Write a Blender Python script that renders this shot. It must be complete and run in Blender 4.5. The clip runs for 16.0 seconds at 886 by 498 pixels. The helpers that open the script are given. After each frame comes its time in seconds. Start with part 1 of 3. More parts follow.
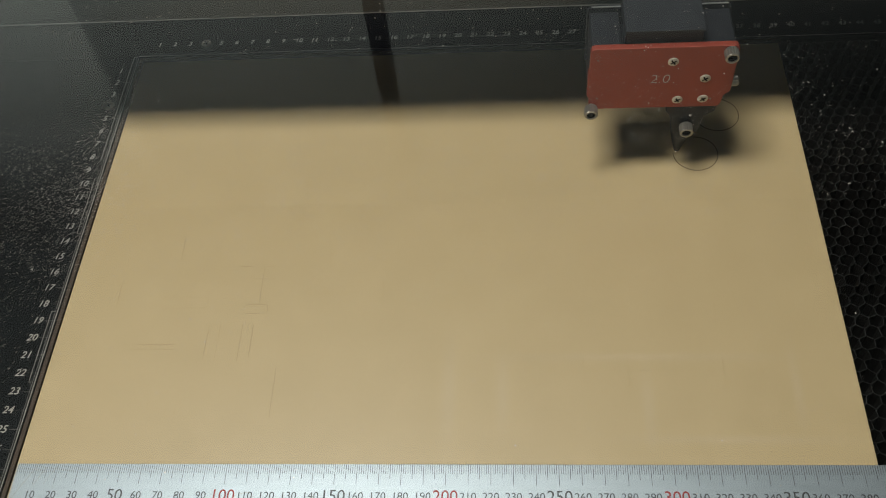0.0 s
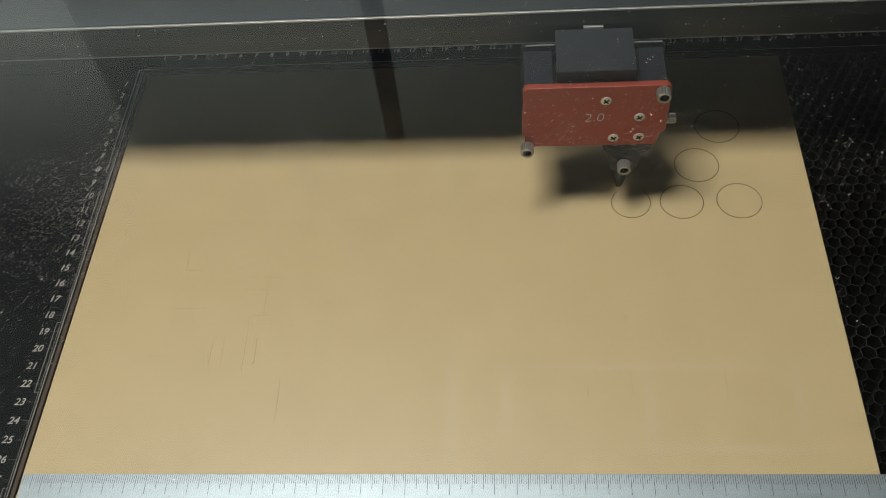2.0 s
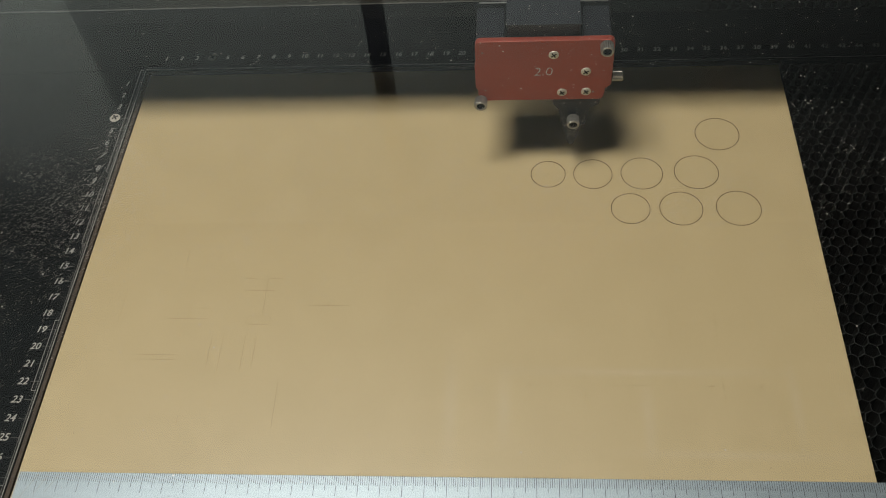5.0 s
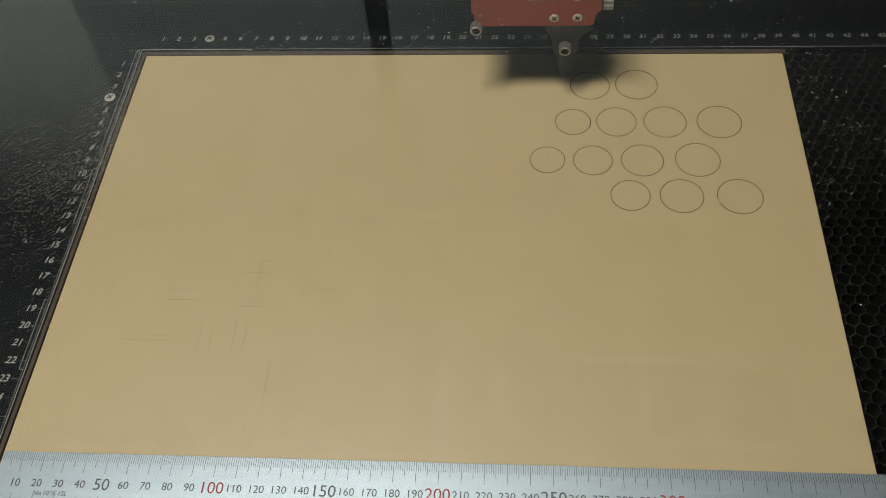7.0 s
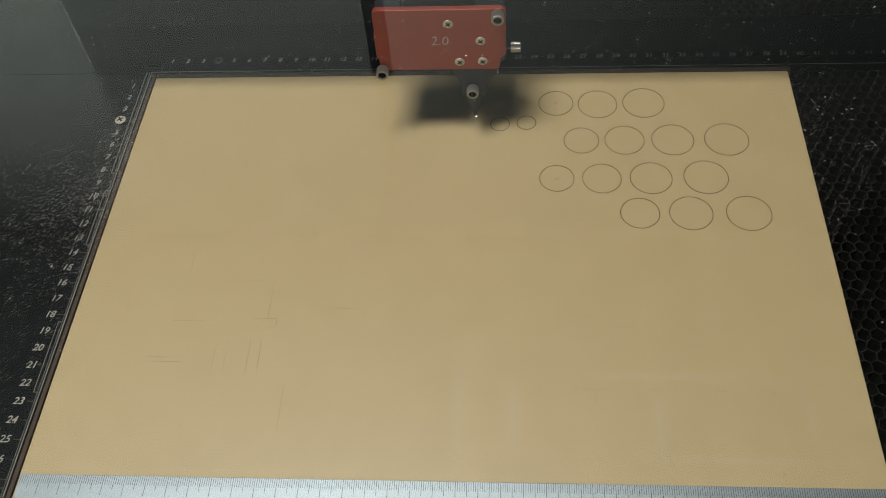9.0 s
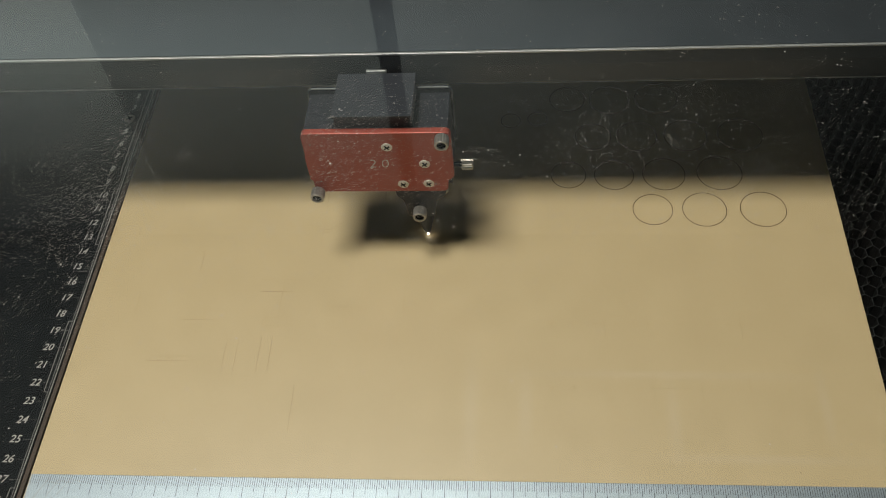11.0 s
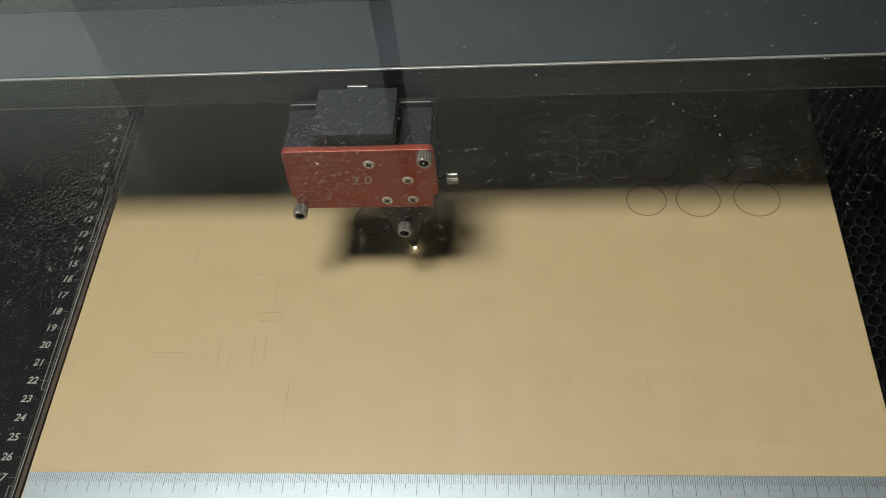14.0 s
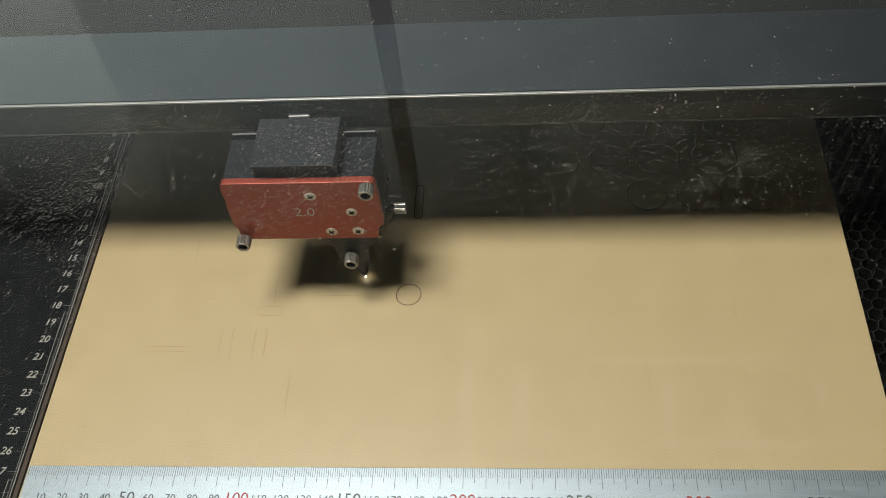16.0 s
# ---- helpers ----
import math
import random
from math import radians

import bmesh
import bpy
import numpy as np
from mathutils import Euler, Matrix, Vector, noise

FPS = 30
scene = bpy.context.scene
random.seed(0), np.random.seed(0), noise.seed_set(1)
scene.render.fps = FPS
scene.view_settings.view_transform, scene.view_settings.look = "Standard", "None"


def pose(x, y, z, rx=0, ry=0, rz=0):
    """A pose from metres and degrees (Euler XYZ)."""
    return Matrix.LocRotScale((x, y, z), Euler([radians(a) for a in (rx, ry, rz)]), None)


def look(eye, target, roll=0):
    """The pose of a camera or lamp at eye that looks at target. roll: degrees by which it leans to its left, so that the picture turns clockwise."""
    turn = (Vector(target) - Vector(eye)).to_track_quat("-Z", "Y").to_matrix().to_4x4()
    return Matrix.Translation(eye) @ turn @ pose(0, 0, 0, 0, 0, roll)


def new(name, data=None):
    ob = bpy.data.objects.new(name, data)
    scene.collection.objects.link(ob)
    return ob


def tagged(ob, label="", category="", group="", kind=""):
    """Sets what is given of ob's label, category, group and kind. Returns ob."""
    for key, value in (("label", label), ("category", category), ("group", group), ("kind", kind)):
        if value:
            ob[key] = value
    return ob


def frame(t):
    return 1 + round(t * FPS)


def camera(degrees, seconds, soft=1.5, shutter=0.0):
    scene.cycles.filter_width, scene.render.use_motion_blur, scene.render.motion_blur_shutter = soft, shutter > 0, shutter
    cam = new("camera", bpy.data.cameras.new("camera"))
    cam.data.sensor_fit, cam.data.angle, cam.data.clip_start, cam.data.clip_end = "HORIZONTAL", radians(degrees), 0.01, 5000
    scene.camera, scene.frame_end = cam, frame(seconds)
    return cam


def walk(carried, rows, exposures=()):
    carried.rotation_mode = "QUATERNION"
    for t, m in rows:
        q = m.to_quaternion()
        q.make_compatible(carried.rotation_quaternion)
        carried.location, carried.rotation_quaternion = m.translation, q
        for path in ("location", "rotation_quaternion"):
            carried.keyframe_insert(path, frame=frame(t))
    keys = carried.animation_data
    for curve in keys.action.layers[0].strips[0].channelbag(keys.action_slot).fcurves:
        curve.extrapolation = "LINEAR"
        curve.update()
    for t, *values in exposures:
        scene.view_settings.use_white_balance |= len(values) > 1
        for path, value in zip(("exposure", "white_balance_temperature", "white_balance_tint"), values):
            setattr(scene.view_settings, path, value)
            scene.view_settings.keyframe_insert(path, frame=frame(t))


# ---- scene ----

# camera and its path: seconds, place, Euler turn
CAMERA_ROWS = [
    (0, 0.2369, -0.4201, 0.3951, 34.8594, 4.5406, 2.2960),
    (0.5, 0.2328, -0.4235, 0.3966, 35.3894, 4.3681, 2.1728),
    (1, 0.2337, -0.4238, 0.3947, 35.5529, 4.3187, 2.3808),
    (1.5, 0.2341, -0.4226, 0.3954, 35.2862, 4.5613, 2.2213),
    (2, 0.2356, -0.4228, 0.3972, 35.6568, 4.5920, 2.2412),
    (2.5, 0.2359, -0.4240, 0.3970, 35.7012, 4.8968, 2.2462),
    (3, 0.2351, -0.4238, 0.3966, 35.8142, 4.4352, 2.6232),
    (3.5, 0.2360, -0.4222, 0.3972, 35.6397, 4.6243, 2.5014),
    (4, 0.2352, -0.4241, 0.3969, 36.0902, 4.2029, 2.6268),
    (6.5, 0.2338, -0.4254, 0.3946, 36.1471, 3.8017, 2.9180),
    (7, 0.2355, -0.4267, 0.3860, 36.1277, 3.4511, 3.4757),
    (7.5, 0.2300, -0.4251, 0.3903, 35.9586, 3.2800, 3.2304),
    (8, 0.2288, -0.4272, 0.3923, 36.2043, 3.2287, 3.4897),
    (8.5, 0.2286, -0.4275, 0.3911, 37.1001, 3.5093, 2.9859),
    (11, 0.2271, -0.4261, 0.3862, 37.0661, 4.2204, 3.1281),
    (11.5, 0.2312, -0.4230, 0.3877, 36.9138, 4.6743, 2.6629),
    (12, 0.2261, -0.4241, 0.3870, 36.4174, 3.9729, 2.2568),
    (12.5, 0.2259, -0.4251, 0.3860, 36.5801, 4.0747, 2.2994),
    (13, 0.2312, -0.4231, 0.3886, 36.2275, 4.6519, 2.5375),
    (13.5, 0.2305, -0.4215, 0.3876, 35.7420, 4.6395, 2.6086),
    (14, 0.2317, -0.4225, 0.3892, 36.0545, 4.7562, 2.6703),
    (14.5, 0.2309, -0.4242, 0.3858, 36.1289, 4.6035, 2.7132),
    (15, 0.2309, -0.4225, 0.3891, 35.8323, 4.6526, 2.6838),
    (15.5, 0.2307, -0.4248, 0.3856, 35.9845, 4.6559, 2.7179),
    (16, 0.2307, -0.4239, 0.3872, 35.9754, 4.6719, 2.6590),
]
cam = camera(51.07, 16.0, soft=1.0)
walk(cam, [(t, pose(*p)) for t, *p in CAMERA_ROWS], [(0, -0.13), (1.5, 0.0), (3, 0.0), (4, -0.04), (7, -0.22), (8.5, -0.17), (11, 0.03), (13.5, 0.02), (14.2, 0.04), (14.6, 0.24), (15, 0.30), (15.5, 0.22), (16, 0.20)])

# tip of the laser nozzle on the board: seconds, x, y
HEAD_ROWS = [
    (0, 0.3195, -0.0836), (0.2, 0.3310, -0.0739), (0.4, 0.3574, -0.1003), (0.5, 0.3582, -0.1152),
    (0.6, 0.3441, -0.1188), (0.8, 0.3164, -0.0979), (1, 0.3280, -0.1169), (1.2, 0.3101, -0.1027),
    (1.4, 0.3013, -0.1086), (1.5, 0.3033, -0.1089), (1.6, 0.3027, -0.1121), (1.8, 0.2832, -0.1037),
    (2, 0.2864, -0.1000), (2.2, 0.2900, -0.0991), (2.4, 0.2941, -0.0997), (2.5, 0.2964, -0.1001),
    (2.6, 0.2989, -0.1005), (2.8, 0.3011, -0.1028), (3, 0.2918, -0.0771), (3.2, 0.3107, -0.0886),
    (3.4, 0.2951, -0.0736), (3.5, 0.2728, -0.0735), (3.6, 0.2843, -0.0826), (3.8, 0.2626, -0.0888),
    (4, 0.2484, -0.0846), (4.2, 0.2467, -0.0730), (4.6, 0.2450, -0.0790), (5, 0.2620, -0.0640),
    (5.4, 0.2800, -0.0560), (5.8, 0.2960, -0.0420), (6.3, 0.3122, -0.0208), (6.5, 0.2723, -0.0140),
    (6.7, 0.2800, -0.0326), (6.9, 0.2600, -0.0287), (7, 0.2582, -0.0200), (7.1, 0.2581, -0.0290),
    (7.3, 0.2450, -0.0141), (7.5, 0.2587, -0.0184), (7.7, 0.2486, -0.0274), (8, 0.2351, -0.0440),
    (8.3, 0.2191, -0.0405), (8.5, 0.2141, -0.0436), (8.7, 0.2069, -0.0290), (9.3, 0.2020, -0.0550),
    (10, 0.1880, -0.0800), (10.8, 0.1725, -0.0895), (11, 0.1745, -0.1259), (11.2, 0.1714, -0.1288),
    (11.4, 0.1616, -0.1001), (11.5, 0.1540, -0.0927), (11.6, 0.1495, -0.0945), (11.8, 0.1374, -0.0947),
    (12, 0.1379, -0.1231), (12.2, 0.1547, -0.1292), (12.4, 0.1580, -0.1262), (12.5, 0.1611, -0.1144),
    (12.6, 0.1556, -0.1020), (12.8, 0.1448, -0.1073), (13, 0.1548, -0.1086), (13.2, 0.1658, -0.1170),
    (13.4, 0.1675, -0.1331), (13.5, 0.1268, -0.1389), (13.6, 0.1394, -0.1366), (13.8, 0.1780, -0.1380),
    (14, 0.1715, -0.1391), (14.2, 0.1634, -0.1480), (14.4, 0.1717, -0.1523), (14.5, 0.1742, -0.1687),
    (14.6, 0.1739, -0.1721), (14.8, 0.1699, -0.1760), (15, 0.1575, -0.1744), (15.1, 0.1562, -0.1680),
    (15.2, 0.1581, -0.1523), (15.4, 0.1600, -0.1582), (15.5, 0.1665, -0.1641), (15.6, 0.1704, -0.1610),
    (15.8, 0.1622, -0.1563), (16, 0.1474, -0.1608),
]

# ---- light: a ceiling lamp over the machine, glowing window panels on the far wall, grey room ----
world = bpy.data.worlds.new("room_air")
scene.world = world
world.use_nodes = True
world.node_tree.nodes["Background"].inputs[0].default_value = (0.5, 0.55, 0.6, 1)
world.node_tree.nodes["Background"].inputs[1].default_value = 0.006

LAMP_PLACE = (-0.09, -0.255, 1.44)
lamp_data = bpy.data.lights.new("ceiling_lamp_light", "AREA")
lamp_data.shape, lamp_data.size, lamp_data.size_y = "RECTANGLE", 0.27, 0.50
lamp_data.energy, lamp_data.color = 22.5, (1.0, 0.955, 0.89)
lamp = new("ceiling_lamp_light", lamp_data)
lamp.matrix_world = look(LAMP_PLACE, (0.05, -0.245, 0.0))


# ---- materials ----
def node(nt, kind, **values):
    n = nt.nodes.new(kind)
    for k, v in values.items():
        n.inputs[k.replace("_", " ")].default_value = v
    return n


def mat(name, base, rough=0.5, metal=0.0, var=0.15, scale=60.0, fine=900.0, bump=0.1, spec=0.5, emit=0.0, stretch=(1, 1, 1), coat=0.0):
    """A surface with colour variation at two scales, uneven gloss and fine relief."""
    m = bpy.data.materials.new(name)
    m.use_nodes = True
    nt = m.node_tree
    b = nt.nodes["Principled BSDF"]
    b.inputs["Metallic"].default_value = metal
    b.inputs["Specular IOR Level"].default_value = spec
    b.inputs["Coat Weight"].default_value = coat
    tc = nt.nodes.new("ShaderNodeTexCoord")
    mp = node(nt, "ShaderNodeMapping", Scale=stretch)
    nt.links.new(tc.outputs["Object"], mp.inputs[0])
    big = node(nt, "ShaderNodeTexNoise", Scale=scale, Detail=4.0)
    small = node(nt, "ShaderNodeTexNoise", Scale=fine, Detail=3.0)
    for n in (big, small):
        nt.links.new(mp.outputs[0], n.inputs["Vector"])
    add = nt.nodes.new("ShaderNodeMath")
    add.operation = "MULTIPLY_ADD"
    add.inputs[1].default_value = 0.45
    nt.links.new(small.outputs["Fac"], add.inputs[0])
    nt.links.new(big.outputs["Fac"], add.inputs[2])
    ramp = nt.nodes.new("ShaderNodeMapRange")
    ramp.inputs[1].default_value, ramp.inputs[2].default_value = 0.4, 1.05
    ramp.inputs[3].default_value, ramp.inputs[4].default_value = 1 - var, 1 + var
    nt.links.new(add.outputs[0], ramp.inputs[0])
    mix = nt.nodes.new("ShaderNodeVectorMath")
    mix.operation = "SCALE"
    mix.inputs[0].default_value = base
    nt.links.new(ramp.outputs[0], mix.inputs["Scale"])
    nt.links.new(mix.outputs[0], b.inputs["Base Color"])
    gl = nt.nodes.new("ShaderNodeMapRange")
    gl.inputs[3].default_value, gl.inputs[4].default_value = max(0.02, rough - 0.08), min(1, rough + 0.08)
    nt.links.new(big.outputs["Fac"], gl.inputs[0])
    nt.links.new(gl.outputs[0], b.inputs["Roughness"])
    if bump:
        bp = node(nt, "ShaderNodeBump", Strength=bump, Distance=0.0003)
        nt.links.new(small.outputs["Fac"], bp.inputs["Height"])
        nt.links.new(bp.outputs[0], b.inputs["Normal"])
    if emit:
        b.inputs["Emission Color"].default_value = (*base, 1)
        b.inputs["Emission Strength"].default_value = emit
    return m


def pane_material(name, tint):
    """Tinted acrylic: clear through, mirror gloss by Fresnel."""
    m = bpy.data.materials.new(name)
    m.use_nodes = True
    nt = m.node_tree
    nt.nodes.clear()
    out = nt.nodes.new("ShaderNodeOutputMaterial")
    clear = node(nt, "ShaderNodeBsdfTransparent", Color=(*tint, 1))
    gloss = node(nt, "ShaderNodeBsdfGlossy", Color=(1, 1, 1, 1), Roughness=0.02)
    lw = node(nt, "ShaderNodeLayerWeight", Blend=0.5)
    steep = nt.nodes.new("ShaderNodeMath")
    steep.operation = "POWER"
    steep.inputs[1].default_value = 5.0
    gain = nt.nodes.new("ShaderNodeMath")
    gain.operation = "MULTIPLY_ADD"
    gain.inputs[1].default_value, gain.inputs[2].default_value = 0.947, 0.053
    nt.links.new(lw.outputs["Facing"], steep.inputs[0])
    nt.links.new(steep.outputs[0], gain.inputs[0])
    mx = nt.nodes.new("ShaderNodeMixShader")
    nt.links.new(gain.outputs[0], mx.inputs[0])
    nt.links.new(clear.outputs[0], mx.inputs[1])
    nt.links.new(gloss.outputs[0], mx.inputs[2])
    nt.links.new(mx.outputs[0], out.inputs[0])
    return m


M_BOARD = mat("kraft_board", (0.545, 0.42, 0.225), 0.44, var=0.055, scale=60, fine=520, bump=0.06, spec=1.0)
M_BURNT = mat("burnt_cut", (0.06, 0.034, 0.014), 0.95, var=0.3, scale=300, spec=0.1)
M_PENCIL = mat("pencil_line", (0.32, 0.225, 0.118), 0.8, var=0.25, scale=300)
M_SPECK = mat("dark_fleck", (0.1, 0.06, 0.03), 0.9)
M_STEEL = mat("satin_steel", (0.43, 0.50, 0.55), 0.44, metal=0.9, var=0.08, scale=60, fine=700, bump=0.12, stretch=(1, 9, 1))
M_INK = mat("ruler_ink", (0.06, 0.065, 0.07), 0.6)
M_RED_INK = mat("ruler_red_ink", (0.32, 0.03, 0.025), 0.6)
M_SCALE = mat("black_acrylic", (0.0032, 0.0042, 0.0052), 0.6, var=0.7, scale=45, bump=0.15, spec=0.15)
M_ENGRAVE = mat("engraved_grey", (0.46, 0.445, 0.41), 0.8, var=0.25, scale=400)
M_ENGRAVE_DIM = mat("worn_engraving", (0.25, 0.245, 0.23), 0.8, var=0.4, scale=150)
M_LEDGE = mat("sooty_brown_edge", (0.065, 0.046, 0.032), 0.75, var=0.4, scale=200)
M_HONEY = mat("sooty_steel_comb", (0.012, 0.011, 0.010), 0.6, metal=0.2, var=0.6, scale=120, spec=0.25)
M_COMB_EDGE = mat("worn_comb_edge", (0.025, 0.025, 0.024), 0.5, metal=0.3, var=0.98, scale=55)
M_TRAY = mat("sooty_tray", (0.008, 0.008, 0.008), 0.8, var=0.5, scale=50)
M_CASE = mat("black_painted_steel", (0.014, 0.015, 0.016), 0.5, var=0.3, scale=30)
M_RED = mat("red_anodised_plate", (0.33, 0.062, 0.038), 0.42, metal=0.35, var=0.1, scale=90, fine=1500, bump=0.06)
M_BODY = mat("black_anodised", (0.010, 0.012, 0.017), 0.55, metal=0.2, var=0.25, scale=80)
M_MOTOR = mat("motor_black", (0.022, 0.025, 0.031), 0.55, metal=0.3, var=0.2, scale=120)
M_BEAM = mat("beam_anodised", (0.165, 0.185, 0.21), 0.32, metal=0.92, var=0.06, scale=50, bump=0.02)
M_LIP = mat("beam_lip_black", (0.022, 0.024, 0.025), 0.6, var=0.15, scale=50, spec=0.3)
M_RIM = mat("bare_aluminium_edge", (0.36, 0.37, 0.36), 0.45, metal=0.6)
M_BOLT = mat("bright_steel_bolt", (0.42, 0.40, 0.36), 0.34, metal=0.85, var=0.2, scale=500)
M_SCREW = mat("nickel_screw", (0.60, 0.55, 0.46), 0.4, metal=0.4, var=0.15, scale=500)
M_SOCKET = mat("dark_socket", (0.004, 0.004, 0.004), 0.9, spec=0.05)
M_SPARK = mat("laser_flame", (1.0, 0.93, 0.8), 0.5, emit=14.0)
M_PANE = pane_material("tinted_acrylic", (0.95, 0.965, 0.955))
M_WIPE = mat("smeared_dust", (0.50, 0.48, 0.43), 0.9, var=0.35, scale=40)
M_DUST = mat("pale_dust", (0.46, 0.44, 0.39), 0.9, var=0.35, scale=40)
M_WALL = mat("grey_wall", (0.36, 0.41, 0.40), 0.85, var=0.08, scale=4, fine=90)
M_CEIL = mat("ceiling_paint", (0.20, 0.22, 0.22), 0.9, var=0.06, scale=4, fine=90)
M_POST = mat("dark_post_paint", (0.11, 0.125, 0.15), 0.5)
M_FLOOR = mat("bench_top", (0.14, 0.13, 0.12), 0.6, var=0.2, scale=10)
M_DAY = mat("window_glow", (0.76, 0.83, 0.76), 0.5, emit=0.7)
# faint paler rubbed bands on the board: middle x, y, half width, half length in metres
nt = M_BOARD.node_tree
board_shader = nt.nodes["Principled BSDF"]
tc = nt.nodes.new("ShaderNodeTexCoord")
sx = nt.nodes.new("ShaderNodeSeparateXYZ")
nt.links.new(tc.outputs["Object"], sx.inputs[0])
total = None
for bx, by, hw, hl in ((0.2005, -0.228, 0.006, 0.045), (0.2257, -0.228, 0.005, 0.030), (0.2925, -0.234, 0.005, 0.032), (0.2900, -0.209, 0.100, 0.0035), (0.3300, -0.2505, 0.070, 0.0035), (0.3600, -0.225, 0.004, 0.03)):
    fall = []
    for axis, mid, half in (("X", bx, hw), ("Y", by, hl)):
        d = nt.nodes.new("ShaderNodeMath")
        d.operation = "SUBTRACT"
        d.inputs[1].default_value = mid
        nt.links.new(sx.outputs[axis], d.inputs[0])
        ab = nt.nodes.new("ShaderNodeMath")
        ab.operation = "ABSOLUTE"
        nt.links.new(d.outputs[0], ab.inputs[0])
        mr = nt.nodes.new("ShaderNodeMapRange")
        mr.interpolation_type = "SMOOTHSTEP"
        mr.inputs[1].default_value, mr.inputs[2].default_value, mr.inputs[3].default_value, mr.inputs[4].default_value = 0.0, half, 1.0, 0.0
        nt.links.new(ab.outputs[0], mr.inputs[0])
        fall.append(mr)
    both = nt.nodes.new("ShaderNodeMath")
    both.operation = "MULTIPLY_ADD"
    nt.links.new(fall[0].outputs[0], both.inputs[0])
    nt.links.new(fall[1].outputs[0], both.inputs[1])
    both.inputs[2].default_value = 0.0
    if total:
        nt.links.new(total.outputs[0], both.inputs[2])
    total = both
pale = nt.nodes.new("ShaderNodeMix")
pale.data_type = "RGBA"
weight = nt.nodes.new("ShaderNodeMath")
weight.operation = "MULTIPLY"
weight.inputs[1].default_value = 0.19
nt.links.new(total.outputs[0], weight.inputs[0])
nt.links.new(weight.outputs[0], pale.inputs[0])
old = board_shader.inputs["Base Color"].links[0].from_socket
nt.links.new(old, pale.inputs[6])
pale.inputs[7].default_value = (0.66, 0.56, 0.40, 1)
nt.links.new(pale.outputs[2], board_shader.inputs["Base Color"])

# dim glow, added only to lay a haze in the lid's reflection
M_HAZE = mat("haze_glow", (0.75, 0.83, 0.78), 0.5, emit=0.2)


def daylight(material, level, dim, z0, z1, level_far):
    """Paints a panel's glow for the lid to mirror: weaker upwards, and weaker towards far x."""
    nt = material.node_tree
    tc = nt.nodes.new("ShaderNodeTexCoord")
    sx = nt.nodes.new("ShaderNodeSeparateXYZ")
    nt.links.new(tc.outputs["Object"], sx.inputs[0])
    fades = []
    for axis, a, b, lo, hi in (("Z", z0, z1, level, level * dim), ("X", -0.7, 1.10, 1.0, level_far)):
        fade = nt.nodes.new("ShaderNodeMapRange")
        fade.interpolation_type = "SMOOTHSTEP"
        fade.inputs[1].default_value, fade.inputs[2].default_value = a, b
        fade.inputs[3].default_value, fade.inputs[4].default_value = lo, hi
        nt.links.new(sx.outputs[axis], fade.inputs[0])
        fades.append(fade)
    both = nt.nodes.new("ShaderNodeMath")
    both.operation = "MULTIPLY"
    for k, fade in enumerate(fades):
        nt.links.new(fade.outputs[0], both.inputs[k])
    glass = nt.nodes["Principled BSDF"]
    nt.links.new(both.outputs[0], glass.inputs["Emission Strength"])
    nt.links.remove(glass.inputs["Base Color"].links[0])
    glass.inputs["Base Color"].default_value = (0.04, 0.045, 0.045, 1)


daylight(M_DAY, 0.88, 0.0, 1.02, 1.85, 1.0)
daylight(M_HAZE, 0.54, 0.13, 1.02, 1.78, 0.12)
M_LAMP = mat("lamp_housing", (0.75, 0.75, 0.73), 0.4)


# ---- mesh helpers ----
def link(name, bm, material, parent=None, label="", smooth=False):
    me = bpy.data.meshes.new(name)
    bm.to_mesh(me)
    bm.free()
    me.materials.append(material)
    if smooth:
        for p in me.polygons:
            p.use_smooth = True
    ob = new(name, me)
    if parent:
        ob.parent = parent
    if label:
        tagged(ob, label)
    return ob


def part(name, bm, material, parent, label="", smooth=False):
    return link(name, bm, material, parent, label, smooth)


def box(x0, x1, y0, y1, z0, z1, bevel=0.0, bm=None, segments=2):
    bm = bm or bmesh.new()
    r = bmesh.ops.create_cube(bm, size=1.0)
    vs = r["verts"]
    bmesh.ops.scale(bm, vec=(x1 - x0, y1 - y0, z1 - z0), verts=vs)
    bmesh.ops.translate(bm, vec=((x0 + x1) / 2, (y0 + y1) / 2, (z0 + z1) / 2), verts=vs)
    if bevel:
        es = list({e for v in vs for e in v.link_edges})
        bmesh.ops.bevel(bm, geom=es, offset=bevel, segments=segments, affect="EDGES", profile=0.5)
    return bm


def prism(outline, lo, hi, axis="y", bevel=0.0):
    """A plate: an outline (two coordinates) pushed along an axis."""
    bm = bmesh.new()

    def p(a, b, c):
        return {"y": (a, c, b), "z": (a, b, c), "x": (c, a, b)}[axis]
    f = bm.faces.new([bm.verts.new(p(a, b, lo)) for a, b in outline])
    r = bmesh.ops.extrude_face_region(bm, geom=[f])
    vs = [v for v in r["geom"] if isinstance(v, bmesh.types.BMVert)]
    d = Vector(p(0, 0, hi - lo))
    bmesh.ops.translate(bm, vec=d, verts=vs)
    bmesh.ops.recalc_face_normals(bm, faces=bm.faces)
    if bevel:
        bmesh.ops.bevel(bm, geom=list(bm.edges), offset=bevel, segments=2, affect="EDGES", profile=0.5)
    return bm


